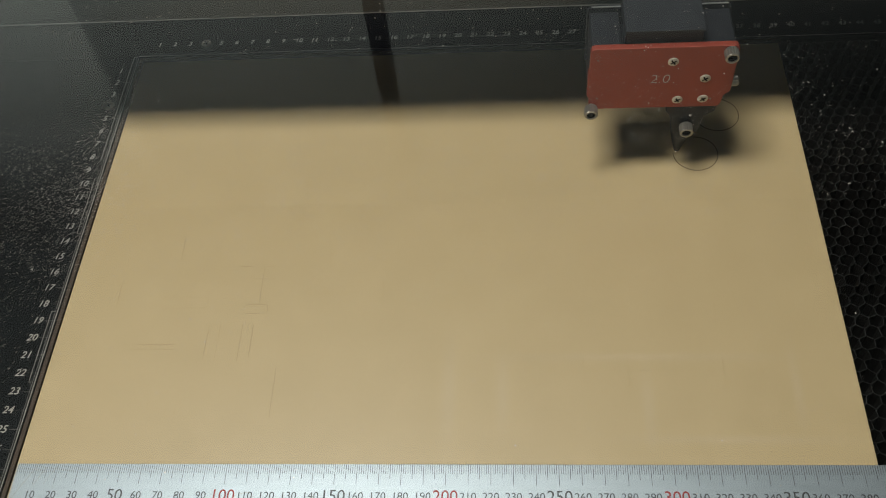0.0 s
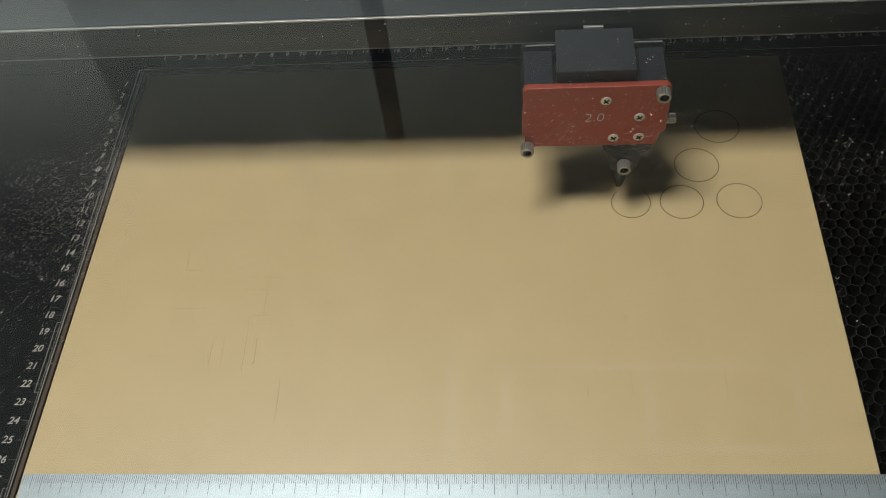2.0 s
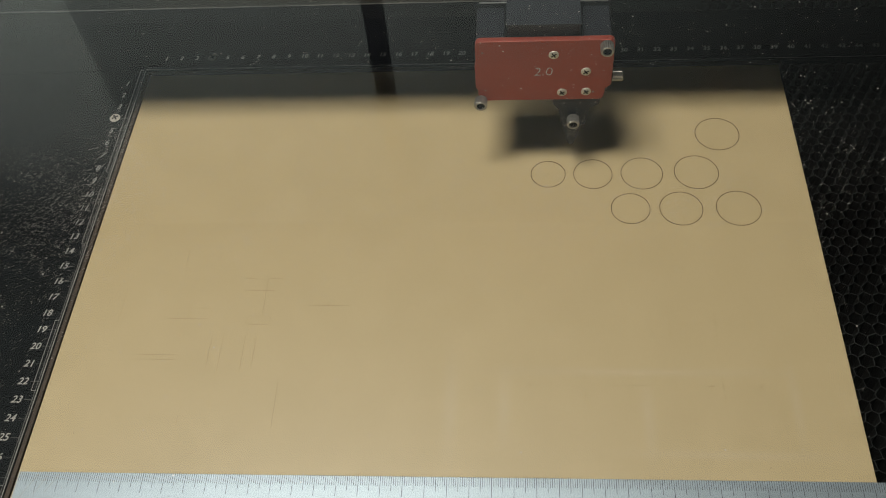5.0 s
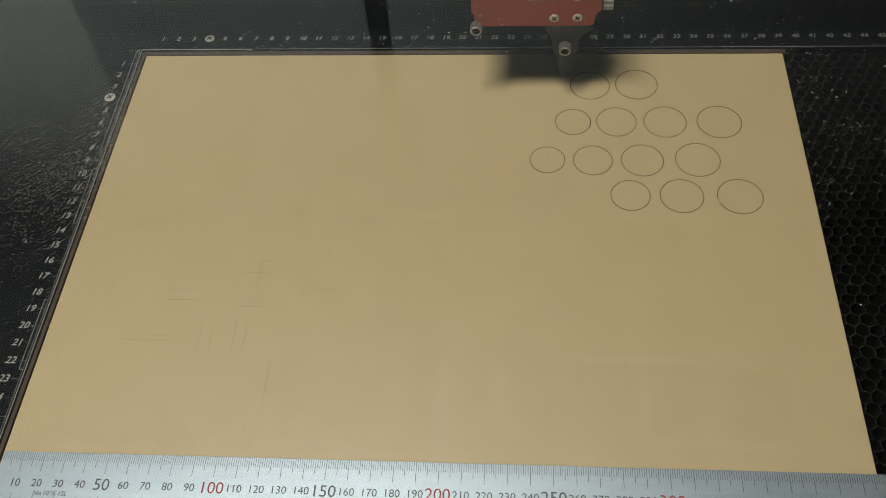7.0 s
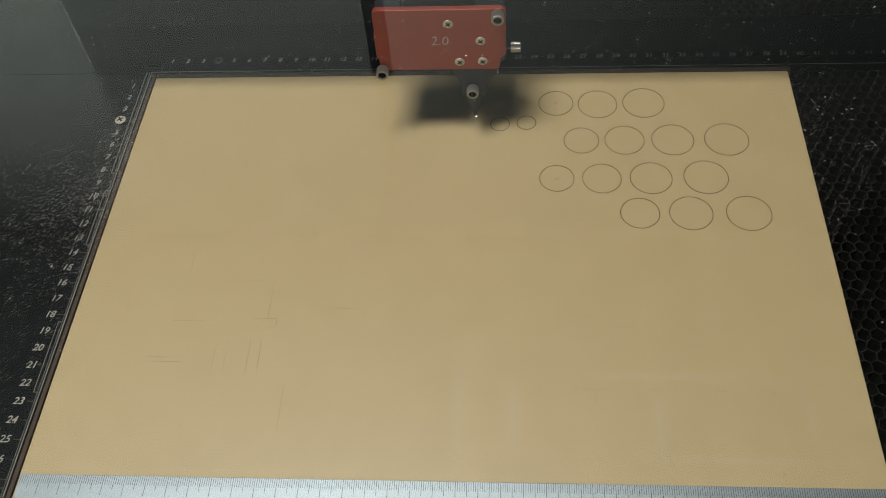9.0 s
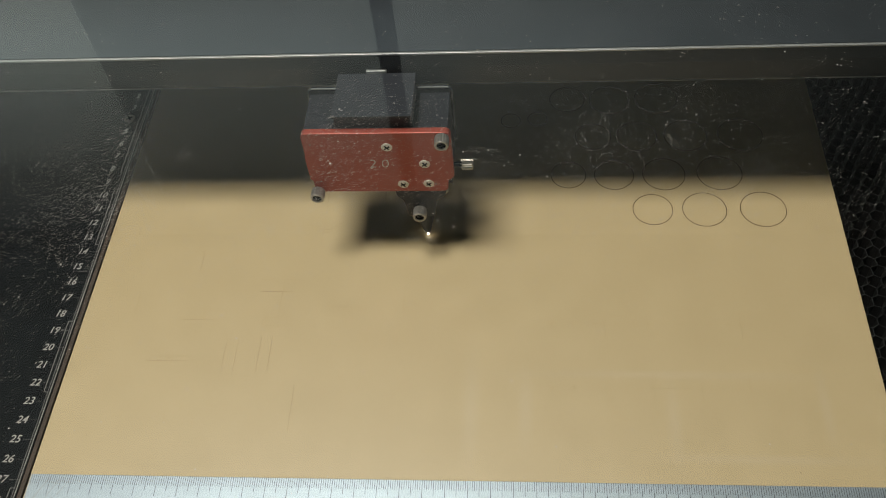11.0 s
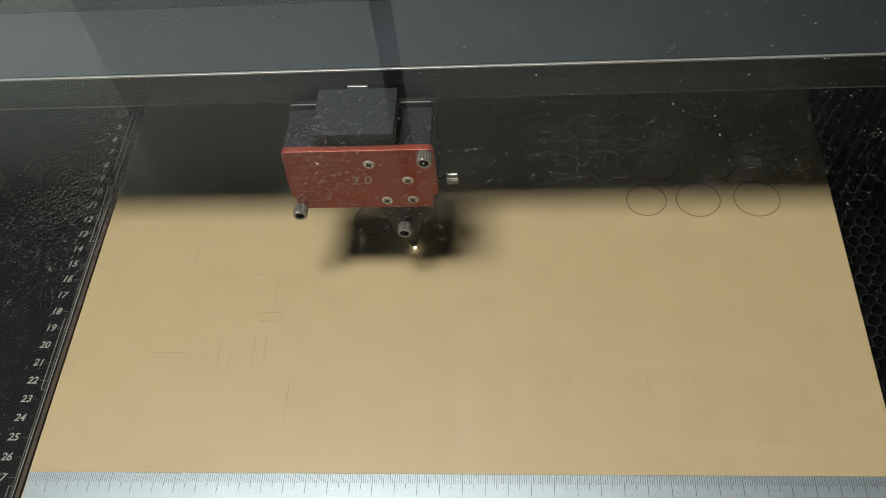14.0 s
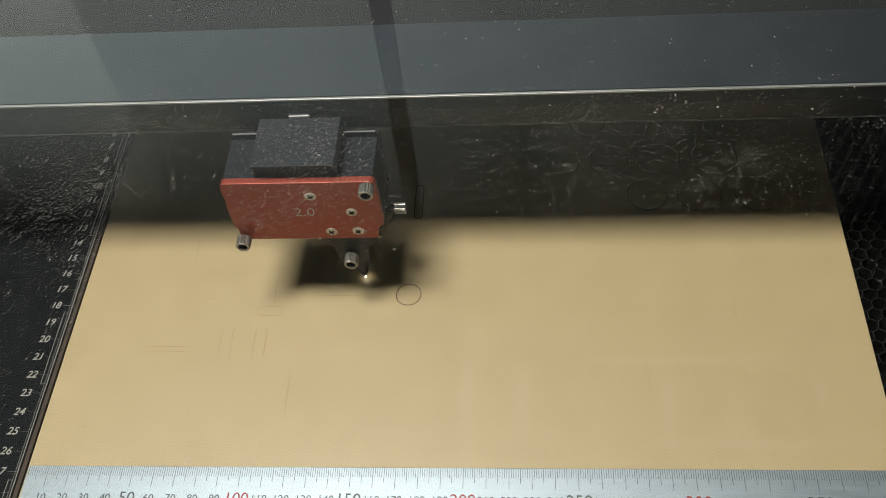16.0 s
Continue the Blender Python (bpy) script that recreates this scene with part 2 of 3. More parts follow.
def lathe(profile, m, n=28, bm=None):
    """Turn (radius, height) round z, then place it by m."""
    bm = bm or bmesh.new()
    rings = []
    for r, z in profile:
        if r < 1e-7:
            rings.append([bm.verts.new(m @ Vector((0, 0, z)))])
        else:
            rings.append([bm.verts.new(m @ Vector((r * math.cos(2 * math.pi * i / n), r * math.sin(2 * math.pi * i / n), z))) for i in range(n)])
    for a, b in zip(rings, rings[1:]):
        for i in range(n):
            j = (i + 1) % n
            if len(a) == 1 and len(b) == 1:
                continue
            if len(a) == 1:
                bm.faces.new((a[0], b[i], b[j]))
            elif len(b) == 1:
                bm.faces.new((a[i], b[0], a[j]))
            else:
                bm.faces.new((a[i], b[i], b[j], a[j]))
    bmesh.ops.recalc_face_normals(bm, faces=bm.faces)
    return bm


TEXTS = {}


def text_mesh(body, size, shear=0.0, bold=0.0, depth=0.00004, material=None):
    key = (body, size, shear, bold, material.name)
    if key not in TEXTS:
        cu = bpy.data.curves.new("writing", "FONT")
        cu.body, cu.size, cu.shear, cu.offset, cu.extrude = body, size, shear, bold, depth
        cu.align_x, cu.align_y, cu.resolution_u = "CENTER", "CENTER", 4
        ob = new("writing", cu)
        dg = bpy.context.evaluated_depsgraph_get()
        dg.update()
        me = bpy.data.meshes.new_from_object(ob.evaluated_get(dg))
        bpy.data.objects.remove(ob)
        me.materials.clear()
        me.materials.append(material)
        TEXTS[key] = me
    return TEXTS[key]


def write(name, body, size, m, parent, material, shear=0.0, bold=0.0, depth=0.00004, label=""):
    ob = new(name, text_mesh(body, size, shear, bold, depth, material))
    ob.parent = parent
    ob.matrix_basis = m
    if label:
        tagged(ob, label)
    return ob


def strokes(lines, z0, z1, bm=None):
    """Thin raised strokes: (x0, y0, x1, y1, width)."""
    bm = bm or bmesh.new()
    for x0, y0, x1, y1, w in lines:
        a, b = Vector((x0, y0, 0)), Vector((x1, y1, 0))
        d = (b - a).normalized() * w / 2
        s = Vector((-d.y, d.x, 0))
        lo = [bm.verts.new((*(p).xy, z0)) for p in (a - s, b - s, b + s, a + s)]
        hi = [bm.verts.new((*(p).xy, z1)) for p in (a - s, b - s, b + s, a + s)]
        bm.faces.new(hi)
        for i in range(4):
            j = (i + 1) % 4
            bm.faces.new((lo[i], lo[j], hi[j], hi[i]))
    return bm


# ---- room round the machine ----
WY, CZ = 1.0, 1.75
tagged(link("wall_north", box(-3, 3, WY, WY + 0.1, -0.3, CZ), M_WALL), "plain grey painted room wall", "wall", kind="structure")
tagged(link("wall_south", box(-3, 3, -1.7, -1.6, -0.3, CZ), M_WALL), "plain grey painted room wall", "wall", kind="structure")
tagged(link("wall_west", box(-3.1, -3, -1.6, WY, -0.3, CZ), M_WALL), "plain grey painted room wall", "wall", kind="structure")
tagged(link("wall_east", box(3, 3.1, -1.6, WY, -0.3, CZ), M_WALL), "plain grey painted room wall", "wall", kind="structure")
tagged(link("ceiling", box(-3.1, 3.1, -1.7, WY + 0.1, CZ, CZ + 0.05), M_CEIL), "plain pale painted room ceiling", "ceiling", kind="structure")
tagged(link("floor", box(-3.1, 3.1, -1.7, WY + 0.1, -0.35, -0.3), M_FLOOR), "dark bench surface under the machine", "floor", kind="structure")
window = tagged(new("window_1"), "pale glowing window with an added dim glow panel beside it", "window", kind="structure")
part("window_frame", box(-2.9, 1.55, WY - 0.03, WY - 0.002, 0.35, 1.748), M_WALL, window)
part("sky_panel", box(-2.86, -0.64, WY - 0.036, WY - 0.031, 0.38, 1.746), M_DAY, window, "pale glowing window glass, glow faded out towards the top")
# added glow surface, no real pane: its fading light gives the lid's veil
part("haze_panel", box(-0.637, 1.5, WY - 0.036, WY - 0.031, 0.38, 1.746), M_HAZE, window, "added dim glow panel for the lid's haze, fading sideways")
tagged(link("wall_post", box(-0.065, -0.024, WY - 0.044, WY - 0.0365, -0.3, CZ - 0.002, 0.002), M_POST), "dark painted upright post against the wall", "post", kind="structure")
ceiling_lamp = tagged(new("ceiling_lamp"), "white square ceiling lamp above the machine", "lamp")
part("housing", box(LAMP_PLACE[0] - 0.13, LAMP_PLACE[0] + 0.13, LAMP_PLACE[1] - 0.11, LAMP_PLACE[1] + 0.11, 1.46, 1.50, 0.006), M_LAMP, ceiling_lamp)
part("rod", lathe([(0.006, 1.50), (0.006, CZ - 0.012), (0.035, CZ - 0.010), (0.035, CZ - 0.001)], pose(LAMP_PLACE[0], LAMP_PLACE[1], 0)), M_LAMP, ceiling_lamp)

# ---- machine case and lid ----
LID = 0.17
X0, X1, Y0, Y1 = -0.20, 0.60, -0.42, 0.26
machine = tagged(new("laser_cutter_case"), "black steel laser cutter case with open bed", "machine")
for name, b in (("side_panel", (X0 - 0.02, X0, Y0, Y1, -0.3, LID - 0.002)), ("side_panel", (X1, X1 + 0.02, Y0, Y1, -0.3, LID - 0.002)),
                ("back_panel", (X0 - 0.02, X1 + 0.02, Y1, Y1 + 0.02, -0.3, LID - 0.002)), ("front_panel", (X0 - 0.02, X1 + 0.02, Y0 - 0.02, Y0, -0.3, LID - 0.002)),
                ("tray", (X0, X1, Y0, Y1, -0.04, -0.03))):
    part(name, box(*b, 0.0008), M_TRAY if name == "tray" else M_CASE, machine)
# out-of-view panel, added to keep lamp light off the rear bed
part("rear_shade", box(X0 - 0.02, X1 + 0.02, 0.005, Y1 + 0.02, LID - 0.0015, LID + 0.005, 0.001), M_CASE, machine, "unseen black panel added to shade the rear of the bed")
lid = tagged(new("lid"), "tinted clear acrylic lid window, dusty and scuffed", "lid")
pane = part("pane", box(X0 - 0.02, X1 + 0.02, Y0 - 0.02, 0.003, LID, LID + 0.003), M_PANE, lid, "tinted clear acrylic pane")
pane.visible_shadow = False

# dust lying on the lid: specks, a few fibres, and the fine streaks of a dry wipe
rng = random.Random(4)
verts, faces = [], []
count = 0
while count < 1700:
    x, y = rng.uniform(0.02, 0.39), rng.uniform(-0.345, -0.11)
    if y < -0.262 and 0.095 < x < 0.34 and rng.random() > 0.16:
        continue
    count += 1
    r = 0.00011 + 0.00022 * rng.random() ** 2.8
    k, a0 = rng.choice((5, 6, 7)), rng.random() * 6.28
    n = len(verts)
    for j in range(k):
        a = a0 + 6.2832 * j / k
        q = r * rng.uniform(0.6, 1.2)
        verts.append((x + q * math.cos(a), y + q * math.sin(a), LID + 0.00305 + rng.random() * 0.00005))
    verts.append((x, y, LID + 0.0031 + r * 0.5))
    faces += [(n + j, n + (j + 1) % k, n + k) for j in range(k)]
me = bpy.data.meshes.new("dust")
me.from_pydata(verts, [], faces)
me.materials.append(M_DUST)
tagged(new("dust", me), "pale dust specks scattered on the clear lid", "dust", kind="stuff")

lines = []
for i in range(70):
    x, y, a = rng.uniform(0.05, 0.37), rng.uniform(-0.255, -0.14), rng.random() * 6.28
    bend, step = rng.gauss(0, 0.5), rng.uniform(0.00014, 0.0003)
    for k in range(rng.randint(4, 8)):
        x1, y1 = x + step * math.cos(a), y + step * math.sin(a)
        lines.append((x, y, x1, y1, 0.00005))
        x, y, a = x1, y1, a + bend
tagged(link("lint", strokes(lines, LID + 0.00302, LID + 0.0031), M_DUST), "tiny curled lint fibres on the clear lid", "lint", kind="stuff")


def wipe(x, y, length, count, thin):
    """One pass of a dry cloth: fine dashes strewn along its line."""
    a = rng.gauss(0.60, 0.05)
    for k in range(count):
        d = rng.uniform(-0.5, 0.5) * length
        off = rng.gauss(0, 0.004)
        px, py = x + d * math.cos(a) - off * math.sin(a), y + d * math.sin(a) + off * math.cos(a)
        if not (0.02 < px < 0.40 and -0.36 < py < -0.12):
            continue
        b = a + rng.gauss(0, 0.16)
        l = 0.0002 + 0.0009 * rng.random() ** 2
        lines.append((px, py, px + l * math.cos(b), py + l * math.sin(b), rng.uniform(0.6, 1.5) * thin))


lines = []
for i in range(300):
    wipe(0.085 + 0.24 * rng.random() ** 1.3, rng.gauss(-0.238, 0.022), rng.uniform(0.02, 0.07), 62, 0.000017)
for i in range(90):
    wipe(rng.uniform(0.04, 0.105), rng.uniform(-0.34, -0.20), rng.uniform(0.015, 0.05), 38, 0.0000105)
for i in range(60):
    wipe(rng.uniform(0.20, 0.36), rng.gauss(-0.225, 0.03), rng.uniform(0.01, 0.04), 22, 0.000015)
tagged(link("wipe_streaks", strokes(lines, LID + 0.00302, LID + 0.00306), M_WIPE), "fine slanting wipe streaks of dust on the lid", "dust", kind="stuff")

# ---- honeycomb bed ----
bed = tagged(new("honeycomb_bed"), "sooty steel honeycomb cutting bed", "bed")


def honeycomb(x0, x1, y0, y1, pitch, wall, z0, z1):
    bm = bmesh.new()
    rng = random.Random(8)
    side = pitch / math.sqrt(3)
    cache = {}

    def corner(x, y):
        k = (round(x * 20000), round(y * 20000))
        if k not in cache:
            cache[k] = (x + rng.gauss(0, 0.00028), y + rng.gauss(0, 0.00028))
        return cache[k]
    seen, lines = set(), []
    for j in range(int((y1 - y0) / (1.5 * side)) + 1):
        for i in range(int((x1 - x0) / pitch) + 1):
            cx, cy = x0 + pitch * (i + 0.5 * (j % 2)), y0 + 1.5 * side * j
            pts = [corner(cx + side * math.sin(math.pi / 3 * k), cy + side * math.cos(math.pi / 3 * k)) for k in range(6)]
            for k in range(6):
                a, b = pts[k], pts[(k + 1) % 6]
                e = (min(a, b), max(a, b))
                if e not in seen:
                    seen.add(e)
                    lines.append((*a, *b, wall))
    return strokes(lines, z0, z1, bm)


comb = part("comb", honeycomb(0.35, 0.54, -0.40, 0.16, 0.0068, 0.00022, -0.016, -0.004), M_HONEY, bed, "thin-walled sooty steel honeycomb")
tagged(comb, kind="stuff")
edge = part("comb_edge", honeycomb(0.35, 0.54, -0.40, 0.16, 0.0068, 0.00026, -0.0042, -0.0039), M_COMB_EDGE, bed, "worn bright upper edges of the comb")
tagged(edge, kind="stuff")
part("bed_plate", box(-0.19, 0.35, -0.40, 0.16, -0.016, -0.0045), M_TRAY, bed)

# bright scraps caught on the comb
rng = random.Random(23)
for x, y, r, turn in ((0.4007, -0.0291, 0.0011, 140), (0.4025, -0.0332, 0.0008, 120), (0.4137, -0.0327, 0.0010, 20), (0.4198, -0.0287, 0.0009, 140), (0.4138, -0.0166, 0.0007, 60), (0.4033, -0.0518, 0.0009, 30), (0.4085, -0.1040, 0.0010, 15), (0.4055, -0.2150, 0.0013, 150), (0.3960, -0.1110, 0.0009, 100)):
    bm = bmesh.new()
    lathe([(0, -0.0002), (r * 0.3, -0.0001), (r * 0.42, 0.0002), (r * 0.2, 0.0005), (0, 0.0005)], pose(0, 0, 0), 7, bm)
    for v in bm.verts:
        v.co.x *= 2.0 * rng.uniform(0.8, 1.2)
        v.co.y *= rng.uniform(0.7, 1.1)
    ob = tagged(link("scrap", bm, M_DUST), "tiny pale offcut lying on the honeycomb bed", "scrap", "offcuts on the bed")
    ob.matrix_basis = pose(x, y, -0.0037, 0, 0, turn)

# ---- corner scale ----
scale = tagged(new("corner_scale"), "black corner scale with engraved centimetre numbers and lines", "scale")
ZS = 0.0004
part("left_arm", box(-0.19, -0.0032, -0.40, 0.0042, -0.0042, ZS), M_SCALE, scale)
part("back_arm", box(-0.19, 0.55, 0.0046, 0.05, -0.0042, ZS), M_SCALE, scale)
part("left_ledge", box(-0.0031, -0.0009, -0.40, 0.004, -0.0042, ZS - 0.0003, 0.0003), M_LEDGE, scale, "sooty brown inner edge")
part("back_ledge", box(-0.0031, 0.39, 0.0012, 0.0045, -0.0042, ZS - 0.0008, 0.0003), M_LEDGE, scale, "sooty brown inner edge")
ZW = ZS + 0.00005
for n in range(1, 30):
    if n != 4:
        write("number", str(n), 0.0054, pose(-0.0131, 0.0025 - 0.01 * n, ZW), scale, M_ENGRAVE, 0.2, 0.00004)
for n in range(1, 47):
    if n != 4:
        write("number", str(n), 0.0047, pose(-0.0028 + 0.01 * n, 0.0150, ZW), scale, M_ENGRAVE if n < 12 else M_ENGRAVE_DIM, 0.15, 0.00005)
brackets = []
for a, b in ((0.0045, -0.0805), (-0.0935, -0.1325), (-0.182, -0.2225), (-0.2715, -0.312)):
    brackets += [(-0.0072, a, -0.0072, b, 0.00022), (-0.0072, b, -0.0050, b, 0.00022), (-0.0072, a, -0.0050, a, 0.00022)]
for k in range(0, len(brackets), 3):
    part("bracket", strokes(brackets[k:k + 3], ZS, ZW), M_ENGRAVE, scale)
ticks = []
for i in range(0, 380):
    if i % 10 == 0:
        ticks.append((-0.0039, 0.0025 - i * 0.001, -0.0092, 0.0025 - i * 0.001, 0.00014))
    else:
        ticks.append((-0.0039, 0.0025 - i * 0.001, -0.0049, 0.0025 - i * 0.001, 0.00012))
part("long_line", strokes([(-0.0040, 0.004, -0.0040, -0.39, 0.0003)], ZS, ZW), M_ENGRAVE, scale)
part("long_line", strokes([(-0.0052, 0.004, -0.0052, -0.39, 0.0002)], ZS, ZW), M_ENGRAVE_DIM, scale)
t_ob = part("tick_marks", strokes(ticks, ZS, ZW - 0.00001), M_ENGRAVE_DIM, scale, "fine engraved tick marks")
part("back_line", strokes([(-0.0042, 0.0052, 0.0665, 0.0052, 0.00045)], ZS, ZW), M_ENGRAVE, scale)
part("back_line", strokes([(0.067, 0.0055, 0.47, 0.0055, 0.0003)], ZS, ZW), M_ENGRAVE_DIM, scale)


def cross_screw(name, x, y, z, parent, r, up="z"):
    """A countersunk cross-head screw; its head looks along up."""
    m = pose(x, y, z) if up == "z" else pose(x, y, z, 90)
    ob = part(name, lathe([(0, -0.002), (r * 0.5, -0.002), (r * 0.96, -0.0003), (r, 0), (r * 0.9, 0.0003), (r * 0.5, 0.0005), (0, 0.0005)], m), M_SCREW, parent, "bright cross-head screw", True)
    bm = bmesh.new()
    for a in (35, 125):
        b = box(-r * 0.6, r * 0.6, -r * 0.15, r * 0.15, 0.0002, 0.00056)
        b.transform(m @ pose(0, 0, 0, 0, 0, a))
        me = bpy.data.meshes.new("slot")
        b.to_mesh(me)
        b.free()
        bm.from_mesh(me)
        bpy.data.meshes.remove(me)
    part("slot", bm, M_SOCKET, ob)
    return ob


cross_screw("screw", -0.0133, -0.0370, ZS + 0.0002, scale, 0.0033)
cross_screw("screw", 0.0375, 0.0150, ZS + 0.0002, scale, 0.0030)

# ---- board ----
W = 0.3877
board = tagged(new("fibreboard_sheet"), "thin tan fibreboard sheet, fine pencil marks, being laser cut", "sheet")
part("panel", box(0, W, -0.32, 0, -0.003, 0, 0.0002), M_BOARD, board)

# pencil setting-out marks, in millimetres: upright ticks (x, top, length), level lines (x, y, length)
UPRIGHT = [(15.4, -121, 5), (32, -123, 6), (55, -137, 13), (64.3, -135, 8), (73.3, -137, 10), (101.4, -155.6, 23), (63, -174, 6), (60.8, -186.6, 4.4),
           (78, -190.5, 20), (83.8, -190.5, 20.6), (95.2, -190.2, 20.5), (100.8, -190.2, 19), (50.2, -202, 3.3), (135.3, -169.8, 4.5), (135.1, -189, 4.6), (162.8, -185.3, 10.3),
           (137.2, -210, 3.8), (87, -98.5, 4.4), (90.3, -123.3, 4.2), (117.3, -95.8, 13), (149.1, -94.3, 8), (165.3, -113.5, 4.8), (110.2, -214.6, 3.5), (115.8, -214, 26.5), (118.2, -213.5, 2.8), (97.8, -221.3, 3.2), (83.8, -227, 3.4), (55.7, -233.3, 3.2), (69.8, -234.5, 5.3),
           (117.4, -114.7, 11.5), (117.3, -129, 5), (87, -114, 5.6), (135.7, -145.5, 8), (149.6, -114.8, 15.3), (164.8, -147.6, 7.3), (164.8, -165.3, 11.2), (26.4, -164.7, 15)]
LEVEL = [(52.3, -136.8, 3), (54.7, -150, 9.6), (64, -156.8, 7), (88.3, -155.2, 6.7), (101.7, -155.2, 8), (89.7, -162.9, 18.8), (41, -201.5, 21), (39, -204.2, 22.7), (124.3, -172, 23), (171, -113.2, 2.5)]
# bent lines through points, and soft-cornered boxes
BENT = [((109.7, -118.8), (113.5, -121.6), (117.4, -122.7), (122.0, -122.0), (127.8, -117.4)), ((114.2, -124.8), (117.5, -125.0), (120.9, -124.0)), ((61.0, -91.6), (61.9, -89.3), (64.7, -88.1), (68.2, -89.2), (69.7, -91.8)), ((60.9, -91.9), (69.6, -92.1))]
DOTS = [(78.4, -194.8), (77.7, -206.2), (100.4, -192.5), (100.7, -194.3), (100.6, -206.5), (164.4, -160.5), (134.9, -182.3), (140.2, -204.7), (134.9, -159.6)]
rng = random.Random(17)


def pencil(x0, y0, x1, y1, width=0.00022):
    """A hand-drawn line in short pieces that fade and waver; millimetres."""
    n = max(1, int(math.hypot(x1 - x0, y1 - y0) / 2.5))
    bm = strokes([((x0 + (x1 - x0) * k / n) / 1000 + rng.gauss(0, 0.00003), (y0 + (y1 - y0) * k / n) / 1000, (x0 + (x1 - x0) * (k + 0.97) / n) / 1000 + rng.gauss(0, 0.00003), (y0 + (y1 - y0) * (k + 0.97) / n) / 1000,
                   width * rng.uniform(0.5, 1.1)) for k in range(n)], -0.0001, 0.00004)
    return part("pencil_line", bm, M_PENCIL, board)


for x, y, l in UPRIGHT:
    pencil(x, y, x + l * 0.012, y - l)
for x, y, l in LEVEL:
    pencil(x, y, x + l, y)
for points in BENT:
    for p, q in zip(points, points[1:]):
        pencil(*p, *q)
for x0, x1, y0, y1 in ((50.7, 74.7, -173.8, -180.3), (94.3, 106.5, -178.5, -183.7)):
    c = 1.7
    corners = []
    for cx, cy, a0 in ((x1 - c, y0 - c, 0), (x0 + c, y0 - c, 90), (x0 + c, y1 + c, 180), (x1 - c, y1 + c, 270)):
        corners += [(cx + c * math.cos(math.radians(a0 + 30 * k)), cy + c * math.sin(math.radians(a0 + 30 * k))) for k in range(4)]
    for p, q in zip(corners, corners[1:] + corners[:1]):
        pencil(*p, *q)
for x, y in DOTS:
    part("pencil_dot", lathe([(0.00022, 0.00001), (0.00016, 0.00004), (0, 0.00004)], pose(x / 1000, y / 1000, 0), 8), M_SPECK, board)
for x, y, r in ((268.4, -109.6, 5.0), (249.2, -84.9, 6.6)):
    for k in range(24):
        if rng.random() < 0.7:
            p, q = (math.radians(15 * k), math.radians(15 * k + 13))
            pencil(x + r * math.cos(p), y + r * math.sin(p), x + r * math.cos(q), y + r * math.sin(q), 0.00013)
for x, y in ((249.1, -84.7), (249.8, -25.7)):
    pencil(x - 0.9, y, x + 0.9, y, 0.0004)
    pencil(x, y + 1.1, x, y - 1.1, 0.0004)
for y in (-181.1, -216.1):
    for x in (238.3, 248.5, 264.0, 284.6, 306.6, 328.4, 345.6):
        pencil(x - 1.9 * rng.random(), y, x + 2.2 * rng.random(), y, 0.00018)
        pencil(x, y + 1.4, x, y - 1.8, 0.0002)
    for x in (258, 268, 277, 290, 298.5, 312, 321, 332.5):
        pencil(x, y, x + rng.uniform(2.4, 3.8), y, 0.0002)
    for x in (264.0, 284.6, 306.6, 328.4):
        pencil(x, y + 6.4, x, y + 3.2, 0.00018)
        pencil(x + 0.1, y - 4.2, x, y - 8.2, 0.00018)
for i in range(22):
    x, y, r = rng.uniform(0.01, 0.38), rng.uniform(-0.26, -0.01), rng.uniform(0.00012, 0.0003)
    part("fleck", strokes([(x - r, y, x + r, y + r * 0.4, 1.6 * r)], -0.0001, 0.00005), M_SPECK, board)

# ---- steel ruler ----
ruler = tagged(new("steel_ruler"), "satin steel ruler with black and red millimetre scale", "ruler")
RZ = 0.001
ruler_body = part("blade", box(0.0003, 0.62, -0.025, 0, 0.0001, RZ, 0.0002), M_STEEL, ruler)
marks, lower = [], []
for i in range(0, 601):
    x = i * 0.001
    l = 0.0097 if i % 10 == 0 else 0.0070 if i % 5 == 0 else 0.0046
    marks.append((x, -0.0002, x, -l, 0.00022 if i % 5 == 0 else 0.00018))
    if i % 5 == 0:
        lower.append((x, -0.0248, x, -0.0248 + (0.0050 if i % 10 == 0 else 0.0035), 0.0002))
g = part("graduations", strokes(marks + lower, RZ, RZ + 0.00003), M_INK, ruler, "fine black millimetre marks")
tagged(g, kind="stuff")
for i in range(10, 601, 10):
    big = i % 50 == 0
    write("number", str(i), 0.0076 if big else 0.0050, pose(i * 0.001, -0.0150, RZ + 0.00004), ruler, M_RED_INK if i % 100 == 0 else M_INK, 0.0)
write("marking", "No.101E 15L", 0.0030, pose(0.0275, -0.0195, RZ + 0.00004), ruler, M_INK, 0.15)
scratch = [(0.0015, -0.017, 0.0100, -0.0010, 0.0003), (0.0100, -0.011, 0.0145, -0.0020, 0.00025), (0.0150, -0.010, 0.0200, -0.0010, 0.00025), (0.0105, -0.004, 0.0155, -0.0045, 0.0002), (0.1080, -0.0140, 0.1120, -0.0132, 0.0004)]
for k in scratch:
    part("scratch", strokes([k], RZ, RZ + 0.00002), M_RIM, ruler)
YL, YR = -0.26467, -0.26218
ruler.matrix_basis = pose(0.0007, YL, 0.0, 0, 0, math.degrees(math.atan2(YR - YL, W)))


